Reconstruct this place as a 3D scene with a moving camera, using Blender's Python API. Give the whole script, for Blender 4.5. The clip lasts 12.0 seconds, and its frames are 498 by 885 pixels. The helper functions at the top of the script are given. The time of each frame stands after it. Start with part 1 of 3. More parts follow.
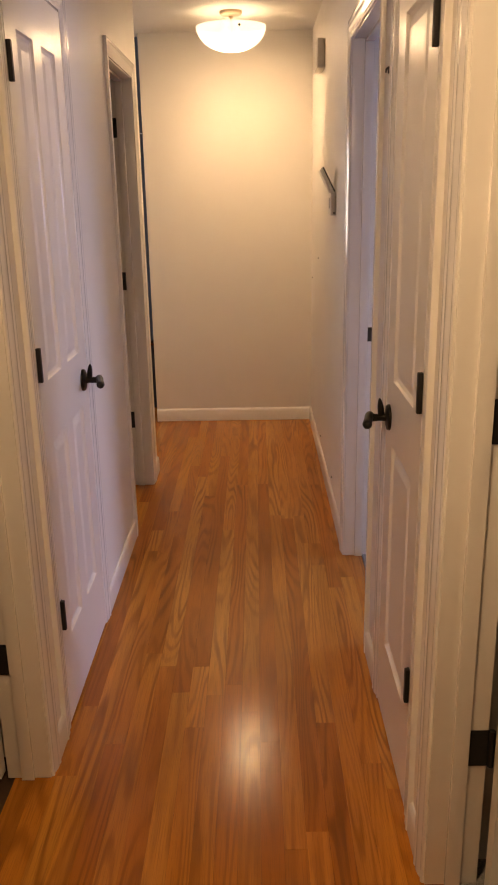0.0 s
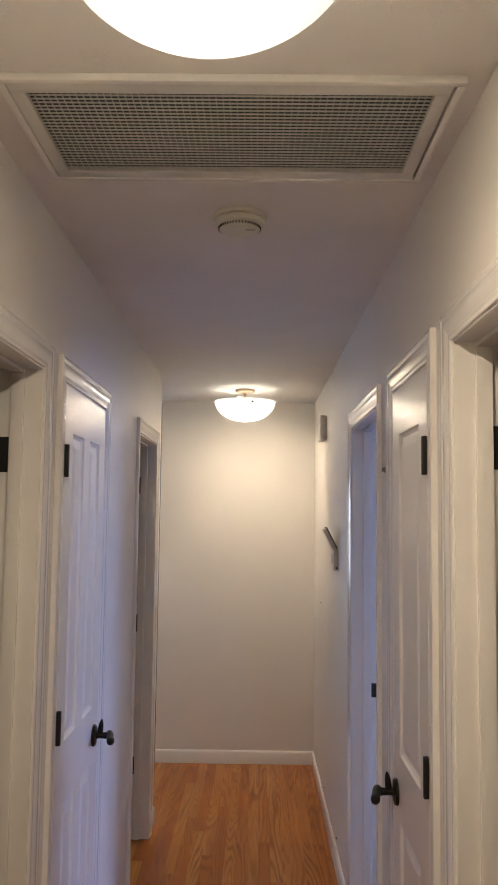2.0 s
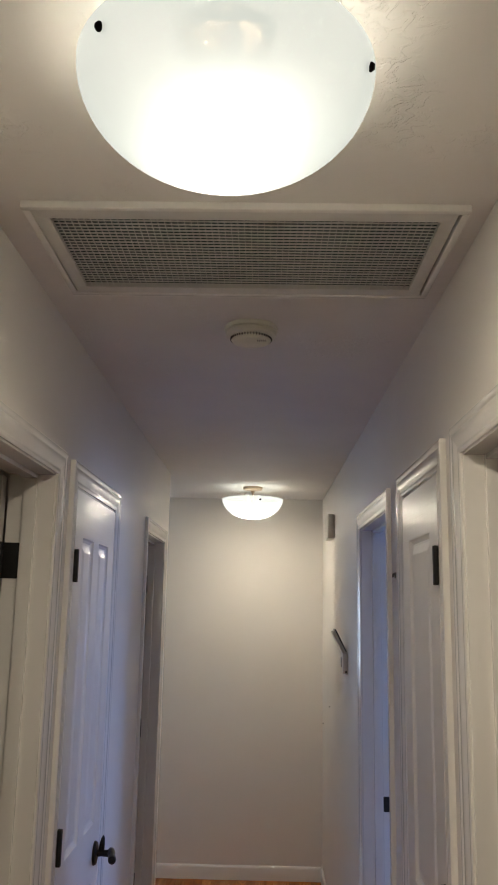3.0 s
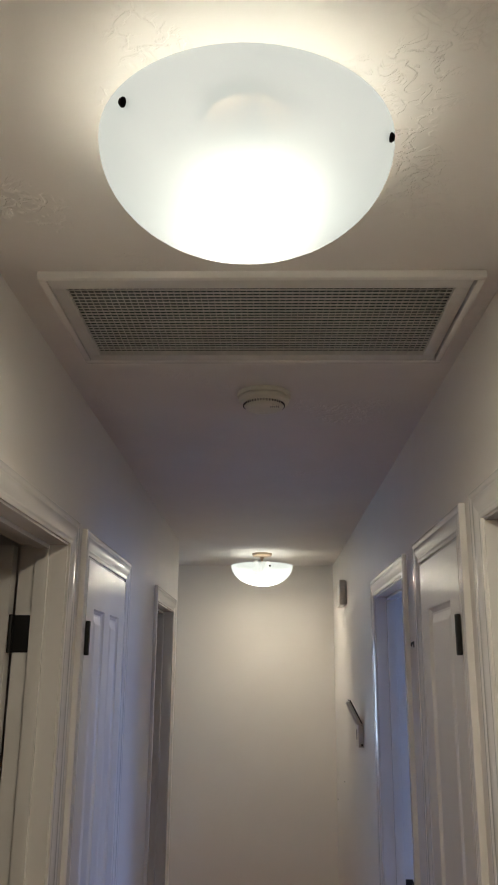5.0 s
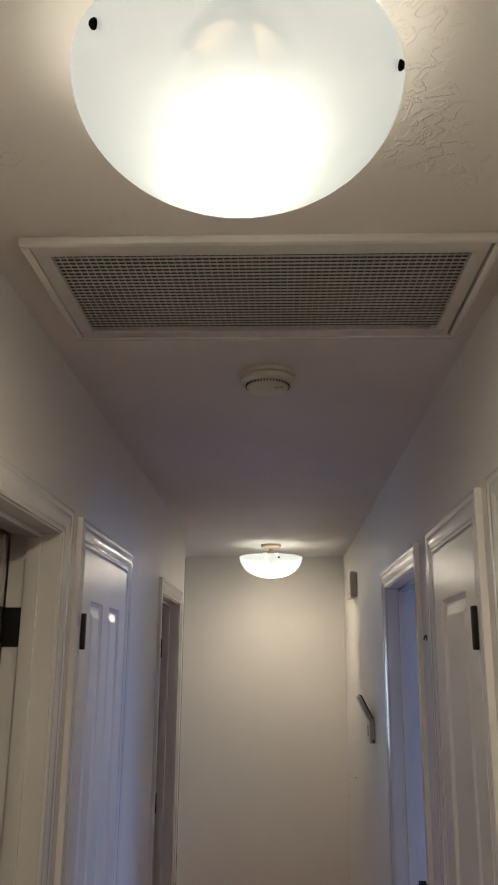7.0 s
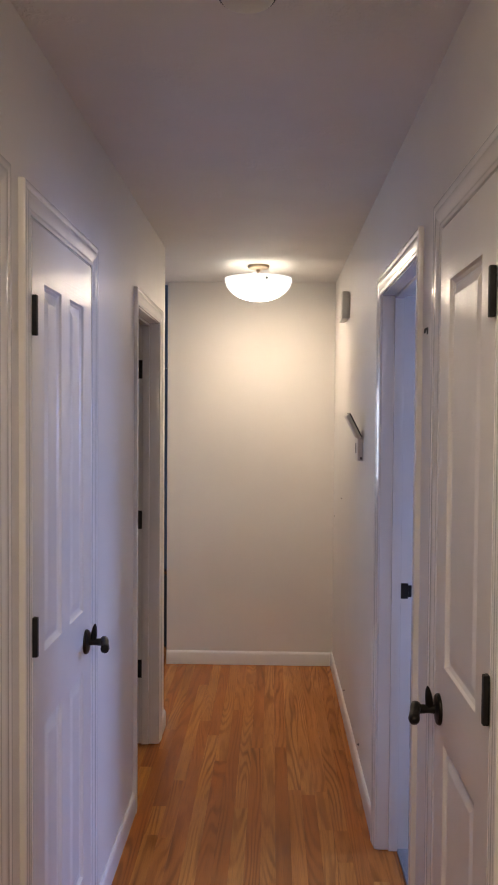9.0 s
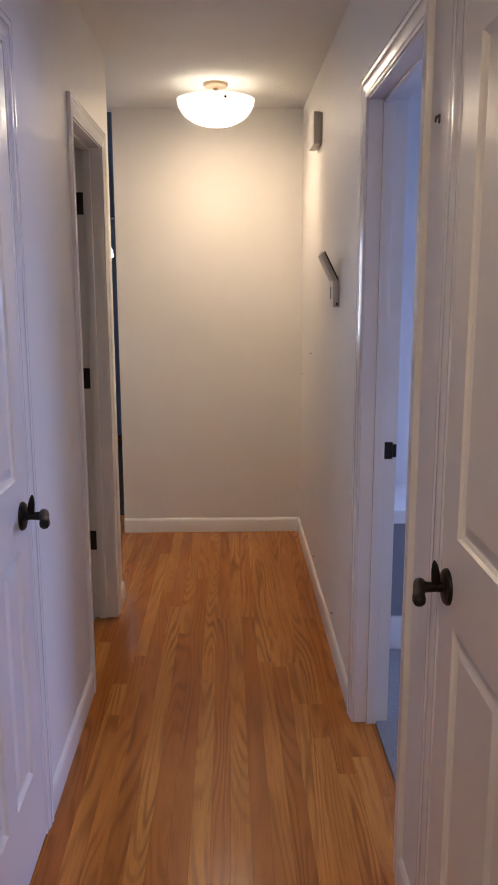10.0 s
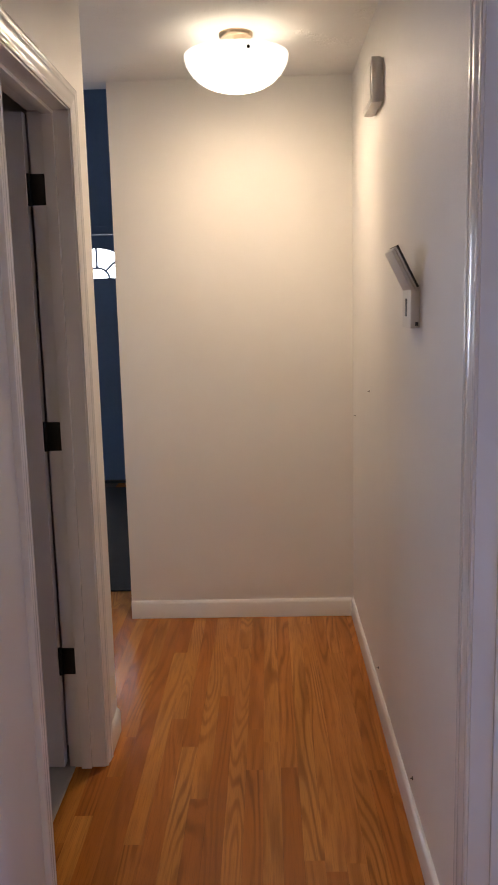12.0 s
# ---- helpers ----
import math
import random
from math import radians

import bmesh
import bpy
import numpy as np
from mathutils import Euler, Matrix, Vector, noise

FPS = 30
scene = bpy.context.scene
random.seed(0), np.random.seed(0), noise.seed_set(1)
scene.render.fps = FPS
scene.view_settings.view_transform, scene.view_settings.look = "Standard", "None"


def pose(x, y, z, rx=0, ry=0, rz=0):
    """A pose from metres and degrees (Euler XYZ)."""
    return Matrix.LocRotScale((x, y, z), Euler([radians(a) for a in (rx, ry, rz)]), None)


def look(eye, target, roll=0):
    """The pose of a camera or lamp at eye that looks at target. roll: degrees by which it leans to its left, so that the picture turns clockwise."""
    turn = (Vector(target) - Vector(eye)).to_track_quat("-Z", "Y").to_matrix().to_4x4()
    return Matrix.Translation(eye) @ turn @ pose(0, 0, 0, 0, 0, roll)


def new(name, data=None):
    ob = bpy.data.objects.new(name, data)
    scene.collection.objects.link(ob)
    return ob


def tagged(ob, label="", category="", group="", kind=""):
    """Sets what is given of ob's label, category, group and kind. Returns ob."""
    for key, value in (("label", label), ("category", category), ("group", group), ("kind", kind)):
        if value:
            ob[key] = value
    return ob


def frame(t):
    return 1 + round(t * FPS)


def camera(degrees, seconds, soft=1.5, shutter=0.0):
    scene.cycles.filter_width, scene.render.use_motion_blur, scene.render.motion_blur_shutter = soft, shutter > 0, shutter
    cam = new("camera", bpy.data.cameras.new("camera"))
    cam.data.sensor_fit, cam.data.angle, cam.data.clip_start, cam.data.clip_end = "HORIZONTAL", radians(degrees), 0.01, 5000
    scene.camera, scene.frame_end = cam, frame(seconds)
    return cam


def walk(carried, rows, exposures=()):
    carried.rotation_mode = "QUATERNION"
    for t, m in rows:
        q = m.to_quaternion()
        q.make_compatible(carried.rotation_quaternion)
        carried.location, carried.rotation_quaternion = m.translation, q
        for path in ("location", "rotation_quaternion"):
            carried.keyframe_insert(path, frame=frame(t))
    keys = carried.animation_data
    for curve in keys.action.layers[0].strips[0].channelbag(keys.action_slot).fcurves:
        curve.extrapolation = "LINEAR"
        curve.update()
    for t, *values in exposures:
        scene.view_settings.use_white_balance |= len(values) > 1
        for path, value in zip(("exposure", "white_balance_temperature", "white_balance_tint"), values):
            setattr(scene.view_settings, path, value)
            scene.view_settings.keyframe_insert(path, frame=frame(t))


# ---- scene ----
# ---- camera ----
cam = camera(34.1, 12.0, soft=1.8)
PATH = [
    (0, (0.038, 0.064, 1.528), (0.013, 1.975, 0.937), -1.1),
    (0.5, (0.016, -0.005, 1.611), (0.018, 1.959, 1.238), -0.2),
    (1, (0.011, -0.049, 1.645), (0.013, 1.947, 1.526), 0.1),
    (1.5, (0.007, -0.082, 1.671), (-0.006, 1.918, 1.717), 0.2),
    (2, (-0.002, -0.112, 1.695), (-0.022, 1.881, 1.866), 0.7),
    (2.5, (-0.011, -0.13, 1.718), (-0.038, 1.849, 2.003), 0.9),
    (3, (-0.015, -0.129, 1.733), (-0.052, 1.832, 2.126), 1.1),
    (3.5, (-0.025, -0.13, 1.747), (-0.065, 1.809, 2.235), 0.9),
    (5.5, (-0.05, -0.078, 1.743), (-0.104, 1.845, 2.291), 0.2),
    (6, (-0.059, -0.032, 1.746), (-0.117, 1.907, 2.232), -0.2),
    (6.5, (-0.043, -0.004, 1.751), (-0.116, 1.922, 2.284), 0.3),
    (8.5, (0.009, 0.163, 1.711), (-0.064, 2.132, 2.058), 0.8),
    (9, (0.0, 0.329, 1.608), (-0.055, 2.327, 1.544), 0.4),
    (9.5, (-0.04, 0.537, 1.545), (-0.039, 2.509, 1.212), -0.2),
    (10, (-0.026, 0.729, 1.511), (0.023, 2.691, 1.123), -0.1),
    (10.5, (0.014, 0.97, 1.494), (0.017, 2.935, 1.12), 1.6),
    (11, (-0.022, 1.217, 1.475), (-0.115, 3.178, 1.092), 0.6),
    (11.5, (-0.035, 1.473, 1.498), (-0.108, 3.437, 1.131), 0.3),
    (12, (0.012, 1.802, 1.481), (-0.038, 3.774, 1.151), -1.4),
]
EXPOSURES = [
    (0.0, 1.05, 13500, 26), (0.5, 0.98, 8200, 15), (1.0, 1.18, 7700, 14), (1.5, 1.08, 7600, 14), (2.5, 0.66, 6900, 11), (3.0, 0.45, 6600, 8), (3.5, 0.33, 6450, 7), (5.5, 0.24, 6550, 8),
    (6.5, 0.22, 6700, 9), (8.5, 0.5, 6800, 11), (9.0, 0.92, 7200, 17), (9.5, 0.95, 7500, 18), (11.0, 0.9, 7800, 18), (12.0, 0.95, 7700, 18),
]
walk(cam, [(t, look(eye, target, roll)) for t, eye, target, roll in PATH], EXPOSURES)

# ---- plan, in metres ----
WL, WR = -0.548, 0.403          # faces of the two hall walls
CEIL = 2.465
THICK = 0.115                   # partitions
END_Y = 5.545                   # face of the end wall
BACK_Y = -1.9
LEFT_END = 4.480                # where the left wall stops
OUT_W, OUT_E, OUT_N = -4.2, 3.4, 8.70
HIGH = 3.35                     # ceiling of the living room
HEAD = 2.05                     # opening height
CASE_W = 0.064

# ---- light ----
world = bpy.data.worlds.new("sky")
scene.world = world
world.use_nodes = True
wn = world.node_tree
sky = wn.nodes.new("ShaderNodeTexSky")
sky.sky_type = "NISHITA"
sky.sun_disc = False
sky.sun_elevation, sky.sun_rotation = radians(30), radians(200)
wn.links.new(sky.outputs[0], wn.nodes["Background"].inputs[0])
wn.nodes["Background"].inputs[1].default_value = 0.12

sun = new("sun", bpy.data.lights.new("sun", "SUN"))
sun.data.energy, sun.data.angle, sun.data.color = 2.0, radians(0.6), (1.0, 0.94, 0.86)
sun.matrix_world = look((0, 20, 14), (0, 0, 0))


def window_light(name, place, target, w, h, power, colour):
    """The sky's light, standing in a window opening."""
    ob = new(name, bpy.data.lights.new(name, "AREA"))
    ob.data.shape, ob.data.size, ob.data.size_y = "RECTANGLE", w, h
    ob.data.energy, ob.data.color = power, colour
    ob.matrix_world = look(place, target)
    return ob


window_light("skylight_bedroom", (OUT_E - 0.20, 3.65, 1.60), (-0.5, 2.7, -0.3), 1.0, 1.0, 16, (0.28, 0.44, 1.0)).data.spread = radians(115)
window_light("skylight_living", (-3.1, OUT_N + 0.30, 1.45), (-2.7, 6.0, 0.4), 1.5, 1.2, 20, (0.40, 0.62, 1.0))

BULB = 11000.0                   # glow of the bulbs inside the two ceiling lamps
BULB_COLOUR = (1.0, 0.845, 0.675)


# ---- materials ----
class Nodes:
    """A node material, with its shader and a few shorthands."""

    def __init__(self, name):
        self.m = bpy.data.materials.new(name)
        self.m.use_nodes = True
        self.t = self.m.node_tree
        self.b = self.t.nodes["Principled BSDF"]

    def add(self, kind, **values):
        n = self.t.nodes.new("ShaderNode" + kind)
        for key, value in values.items():
            n.inputs[key.replace("_", " ")].default_value = value
        return n

    def link(self, a, b):
        self.t.links.new(a, b)

    def place(self, scale=(1, 1, 1), shift=None):
        geo = self.add("NewGeometry")
        mp = self.add("Mapping", Scale=scale)
        self.link(geo.outputs["Position"], mp.inputs["Vector"])
        if shift is not None:
            self.link(shift, mp.inputs["Location"])
        return mp.outputs[0]

    def noise(self, at, scale, detail=3.0, rough=0.55, distort=0.0):
        n = self.add("TexNoise", Scale=scale, Detail=detail, Roughness=rough, Distortion=distort)
        self.link(at, n.inputs["Vector"])
        return n.outputs["Fac"]

    def ramp(self, fac, stops):
        n = self.t.nodes.new("ShaderNodeValToRGB")
        while len(n.color_ramp.elements) < len(stops):
            n.color_ramp.elements.new(0.5)
        for e, (p, c) in zip(n.color_ramp.elements, stops):
            e.position, e.color = p, (*c, 1) if len(c) == 3 else c
        self.link(fac, n.inputs["Fac"])
        return n.outputs["Color"]

    def math(self, op, a, b=None):
        n = self.t.nodes.new("ShaderNodeMath")
        n.operation = op
        for i, v in enumerate((a, b)):
            if v is None:
                continue
            if isinstance(v, (int, float)):
                n.inputs[i].default_value = v
            else:
                self.link(v, n.inputs[i])
        return n.outputs[0]

    def mix(self, fac, a, b, kind="MIX"):
        n = self.t.nodes.new("ShaderNodeMix")
        n.data_type, n.blend_type = "RGBA", kind
        for i, v in ((0, fac), (6, a), (7, b)):
            if isinstance(v, (int, float)):
                n.inputs[i].default_value = v
            elif isinstance(v, tuple):
                n.inputs[i].default_value = (*v, 1)
            else:
                self.link(v, n.inputs[i])
        return n.outputs[2]

    def bump(self, height, strength, distance=0.002):
        n = self.add("Bump", Strength=strength, Distance=distance)
        self.link(height, n.inputs["Height"])
        self.link(n.outputs[0], self.b.inputs["Normal"])


def plain(name, colour, rough=0.5, metal=0.0, vary=0.06, grain=60.0, relief=0.08):
    n = Nodes(name)
    at = n.place()
    dark = tuple(c * (1 - vary * 2) for c in colour)
    light = tuple(min(1, c * (1 + vary)) for c in colour)
    both = n.math("ADD", n.math("MULTIPLY", n.noise(at, 2.3), 0.6), n.math("MULTIPLY", n.noise(at, grain), 0.4))
    n.link(n.ramp(both, [(0.3, dark), (0.7, light)]), n.b.inputs["Base Color"])
    n.b.inputs["Roughness"].default_value, n.b.inputs["Metallic"].default_value = rough, metal
    if relief:
        n.bump(n.noise(at, grain * 2), relief, 0.001)
    return n.m


def wall_paint(name, colour, relief=0.25, rough=0.55):
    """Rolled matt-to-eggshell paint on drywall, with faint scuffs."""
    n = Nodes(name)
    at = n.place()
    tone = n.ramp(n.noise(at, 1.6, 4), [(0.3, tuple(c * 0.95 for c in colour)), (0.7, colour)])
    scuff = n.ramp(n.noise(n.place((3, 3, 14)), 2.0, 5, 0.7), [(0.72, (0, 0, 0)), (0.85, (1, 1, 1))])
    n.link(n.mix(n.math("MULTIPLY", scuff, 0.12), tone, tuple(c * 0.75 for c in colour)), n.b.inputs["Base Color"])
    n.b.inputs["Roughness"].default_value = rough
    n.bump(n.math("ADD", n.noise(at, 180, 2), n.math("MULTIPLY", n.noise(at, 24, 3), 1.2)), relief, 0.0012)
    return n.m


def ceiling_paint():
    """Flat paint over hand-trowelled texture: smooth sheets with raised flakes in patches."""
    n = Nodes("ceiling_paint")
    at = n.place()
    n.link(n.ramp(n.noise(at, 2, 4), [(0.3, (0.74, 0.72, 0.70)), (0.7, (0.80, 0.78, 0.76))]), n.b.inputs["Base Color"])
    n.b.inputs["Roughness"].default_value = 0.7
    flakes = n.ramp(n.noise(at, 38, 3, 0.5, 1.2), [(0.49, (0, 0, 0)), (0.57, (1, 1, 1))])
    patch = n.ramp(n.noise(at, 3.6, 2), [(0.55, (0, 0, 0)), (0.64, (1, 1, 1))])
    n.bump(n.math("ADD", n.math("MULTIPLY", flakes, patch), n.math("MULTIPLY", n.noise(at, 30, 3), 0.35)), 0.65, 0.0025)
    return n.m


def trim_paint(name="trim_paint", grain=False, colour=(0.84, 0.825, 0.80)):
    """Semi-gloss brushed enamel; doors carry a pressed wood grain."""
    n = Nodes(name)
    at = n.place()
    n.link(n.ramp(n.noise(at, 3, 4), [(0.3, tuple(c * 0.93 for c in colour)), (0.75, colour)]), n.b.inputs["Base Color"])
    n.b.inputs["Roughness"].default_value = 0.17
    if grain:
        # the grain runs up the stiles and across the rails
        high = n.add("SeparateXYZ")
        n.link(at, high.inputs[0])
        z = high.outputs[2]
        lock = n.math("MULTIPLY", n.math("GREATER_THAN", z, 0.867), n.math("LESS_THAN", z, 1.042))
        rail = n.math("ADD", lock, n.math("ADD", n.math("GREATER_THAN", z, 1.917), n.math("LESS_THAN", z, 0.257)))
        lines = n.mix(rail, n.noise(n.place((90, 90, 2.2)), 1.0, 4, 0.6, 0.8), n.noise(n.place((3, 3, 95)), 1.0, 4, 0.6, 0.8))
        n.b.inputs["Roughness"].default_value = 0.30
        n.bump(n.math("ADD", lines, n.math("MULTIPLY", n.noise(at, 20, 2), 0.3)), 0.40, 0.0010)
    else:
        n.bump(n.noise(n.place((140, 140, 9)), 1.0, 2), 0.12, 0.0006)
    return n.m


def oak():
    """Amber-varnished red oak strips: tone by board, cathedral figure, pores."""
    n = Nodes("oak")
    info = n.add("ObjectInfo")
    rnd = info.outputs["Random"]
    shift = n.add("CombineXYZ")
    for i, k in enumerate((37.0, 91.0, 13.0)):
        n.link(n.math("MULTIPLY", rnd, k), shift.inputs[i])
    figure = n.noise(n.place((5.5, 0.46, 1), shift.outputs[0]), 1.0, 2.0, 0.45, 0.15)
    ragged = n.noise(n.place((70, 9, 1), shift.outputs[0]), 1.0, 3.0, 0.6)
    figure = n.math("ADD", figure, n.math("MULTIPLY", ragged, 0.013))
    tight = n.math("ADD", n.math("MULTIPLY", n.math("FRACT", n.math("MULTIPLY", rnd, 3.7)), 135.0), 90.0)
    rings = n.math("SINE", n.math("MULTIPLY", figure, tight))
    lines = n.ramp(n.math("ADD", n.math("MULTIPLY", rings, 0.5), 0.5), [(0.0, (0, 0, 0)), (0.45, (0.12, 0.12, 0.12)), (0.85, (0.8, 0.8, 0.8)), (1.0, (1, 1, 1))])
    fade = n.ramp(n.noise(n.place((9, 1.6, 1), shift.outputs[0]), 1.0, 3), [(0.38, (0.15, 0.15, 0.15)), (0.66, (1, 1, 1))])
    lines = n.math("MULTIPLY", lines, fade)
    pores = n.ramp(n.noise(n.place((420, 9, 1), shift.outputs[0]), 1.0, 3, 0.7), [(0.50, (0, 0, 0)), (0.68, (1, 1, 1))])
    board = n.ramp(n.math("FRACT", n.math("MULTIPLY", rnd, 7.13)),
                   [(0.0, (0.41, 0.125, 0.023)), (0.35, (0.50, 0.172, 0.034)), (0.8, (0.56, 0.208, 0.043)), (1.0, (0.60, 0.240, 0.054))])
    broad = n.ramp(n.noise(n.place((14, 1.2, 1), shift.outputs[0]), 1.0, 3), [(0.3, (0.80, 0.78, 0.74)), (0.7, (1.10, 1.10, 1.10))])
    col = n.mix(1.0, board, broad, "MULTIPLY")
    col = n.mix(n.math("MULTIPLY", lines, 0.66), col, (0.150, 0.046, 0.010))
    col = n.mix(n.math("MULTIPLY", pores, 0.38), col, (0.150, 0.055, 0.016))
    n.link(col, n.b.inputs["Base Color"])
    n.b.inputs["Roughness"].default_value = 0.20
    n.b.inputs["Specular IOR Level"].default_value = 0.24
    return n.m


def carpet():
    n = Nodes("carpet")
    at = n.place()
    n.link(n.ramp(n.noise(at, 240, 3), [(0.3, (0.14, 0.14, 0.145)), (0.7, (0.34, 0.335, 0.33))]), n.b.inputs["Base Color"])
    n.b.inputs["Roughness"].default_value = 0.95
    n.bump(n.noise(at, 300, 3), 0.9, 0.004)
    return n.m


def frosted(name, milk, back, clear, glow):
    """Lit frosted glass: bulb light goes partly straight through, partly scattered; an even emission is added."""
    n = Nodes(name)
    n.t.nodes.remove(n.b)
    kinds = ("BsdfTranslucent", "BsdfDiffuse", "BsdfTransparent", "BsdfGlossy")
    tr, df, cl, gl = [n.t.nodes.new("ShaderNode" + k) for k in kinds]
    swirl = n.ramp(n.noise(n.place(), 9, 3, 0.5, 2.0), [(0.3, (0.80 * milk, 0.99 * milk, 1.12 * milk)), (0.7, (1.08 * milk, 1.30 * milk, 1.46 * milk))])
    n.link(swirl, tr.inputs[0])
    df.inputs[0].default_value = (back, back * 1.08, back * 1.08, 1)
    cl.inputs[0].default_value = (0.95, 0.96, 0.95, 1)
    gl.inputs["Roughness"].default_value = 0.2
    at = tr.outputs[0]
    for share, other in ((0.30, df), (clear, cl), (0.02, gl)):
        m = n.t.nodes.new("ShaderNodeMixShader")
        m.inputs[0].default_value = share
        n.link(at, m.inputs[1])
        n.link(other.outputs[0], m.inputs[2])
        at = m.outputs[0]
    # even glow added to the bowl, for light bounced about inside it
    lit = n.t.nodes.new("ShaderNodeEmission")
    lit.inputs[0].default_value, lit.inputs[1].default_value = (0.97, 1.0, 0.92, 1), glow
    both = n.t.nodes.new("ShaderNodeAddShader")
    n.link(at, both.inputs[0])
    n.link(lit.outputs[0], both.inputs[1])
    n.link(both.outputs[0], n.t.nodes["Material Output"].inputs[0])
    return n.m


def pane_glass():
    n = Nodes("pane_glass")
    n.b.inputs["Transmission Weight"].default_value = 1.0
    n.b.inputs["Roughness"].default_value = 0.02
    n.b.inputs["IOR"].default_value = 1.45
    return n.m


def bulb_glow(name, power):
    n = Nodes(name)
    n.b.inputs["Base Color"].default_value = (0.9, 0.9, 0.88, 1)
    n.b.inputs["Emission Color"].default_value = (*BULB_COLOUR, 1)
    n.b.inputs["Emission Strength"].default_value = power
    return n.m


WALL = wall_paint("wall_paint", (0.80, 0.77, 0.73))
ROOM = wall_paint("room_paint", (0.72, 0.71, 0.70))
CEILING = ceiling_paint()
TRIM = trim_paint()
DOOR = trim_paint("door_paint", True)
OAK = oak()
CARPET = carpet()
BRONZE = plain("oil_rubbed_bronze", (0.020, 0.017, 0.015), 0.38, 0.7, 0.15, 90, 0.05)
BLACK = plain("black_hinge", (0.012, 0.011, 0.011), 0.55, 0.3, 0.1, 90, 0.05)
BRASS = plain("satin_brass", (0.60, 0.45, 0.32), 0.28, 1.0, 0.05, 60, 0.02)
# one bowl glass twice, its scatter and added glow set for each lamp
GLASSBOWL = frosted("frosted_glass", 0.0043, 0.34, 0.23, 0.40)
MILKBOWL = frosted("milky_glass", 0.09, 0.60, 0.55, 0.42)
BULBM = bulb_glow("bulb_glow", BULB)
BULB_DIM = bulb_glow("dim_bulb_glow", BULB * 0.123)
METALW = plain("white_metal", (0.62, 0.61, 0.59), 0.42, 0.0, 0.04, 30, 0.02)
FILTER = plain("filter_cloth", (0.065, 0.084, 0.094), 0.95, 0.0, 0.12, 400, 0.4)
CREAM = plain("aged_plastic", (0.68, 0.66, 0.58), 0.45, 0.0, 0.04, 40, 0.03)
PLASTIC = plain("white_plastic", (0.66, 0.64, 0.60), 0.4, 0.0, 0.04, 40, 0.03)
DARK = plain("dark_plastic", (0.03, 0.028, 0.028), 0.45, 0.0, 0.1, 60, 0.03)
# the living room's shade and cool daylight, put into the colour
SHADE_BLUE = plain("shaded_blue_grey", (0.15, 0.235, 0.37), 0.45, 0.0, 0.05, 30, 0.05)
GREY = plain("grey_paint", (0.24, 0.25, 0.28), 0.5, 0.0, 0.05, 30, 0.05)
SCREW = plain("dark_screw", (0.006, 0.004, 0.003), 0.8, 0.0, 0.1, 90, 0.0)
SCREW.node_tree.nodes["Principled BSDF"].inputs["Specular IOR Level"].default_value = 0.05
SUBFLOOR = plain("dark_joint", (0.06, 0.028, 0.012), 0.8, 0.0, 0.1, 40, 0.0)
PANE = pane_glass()


# ---- building helpers ----
def box(bm, x0, x1, y0, y1, z0, z1, bevel=0.0):
    got = bmesh.ops.create_cube(bm, size=1.0, matrix=Matrix.LocRotScale(((x0 + x1) / 2, (y0 + y1) / 2, (z0 + z1) / 2), None, (abs(x1 - x0), abs(y1 - y0), abs(z1 - z0))))
    if bevel:
        edges = list({e for v in got["verts"] for e in v.link_edges})
        bmesh.ops.bevel(bm, geom=edges, offset=bevel, segments=2, profile=0.6, affect="EDGES")
    return bm


def mesh_of(name, bm, material, smooth=False):
    bmesh.ops.recalc_face_normals(bm, faces=bm.faces)
    me = bpy.data.meshes.new(name)
    bm.to_mesh(me)
    bm.free()
    me.materials.append(material)
    if smooth:
        me.shade_smooth()
        me.set_sharp_from_angle(angle=radians(40))
    return me


def part(name, bm, material, parent=None, label="", smooth=False):
    ob = new(name, mesh_of(name, bm, material, smooth))
    ob.parent = parent
    return tagged(ob, label)


def block(name, dims, material, parent=None, label="", bevel=0.0):
    return part(name, box(bmesh.new(), *dims, bevel=bevel), material, parent, label, bevel > 0)


def empty(name, place=(0, 0, 0)):
    ob = new(name)
    ob.empty_display_size = 0.1
    ob.location = place
    return ob


def lathe(bm, profile, steps=48, m=Matrix()):
    """Turns (r, z) points round the z axis."""
    rings = []
    for r, z in profile:
        if r < 1e-6:
            rings.append([bm.verts.new(m @ Vector((0, 0, z)))])
        else:
            rings.append([bm.verts.new(m @ Vector((r * math.cos(a * math.tau / steps), r * math.sin(a * math.tau / steps), z))) for a in range(steps)])
    for a, b in zip(rings, rings[1:]):
        for i in range(steps):
            j = (i + 1) % steps
            if len(a) == 1 and len(b) == 1:
                continue
            if len(a) == 1:
                bm.faces.new((a[0], b[i], b[j]))
            elif len(b) == 1:
                bm.faces.new((a[i], a[j], b[0]))
            else:
                bm.faces.new((a[i], a[j], b[j], b[i]))
    return bm


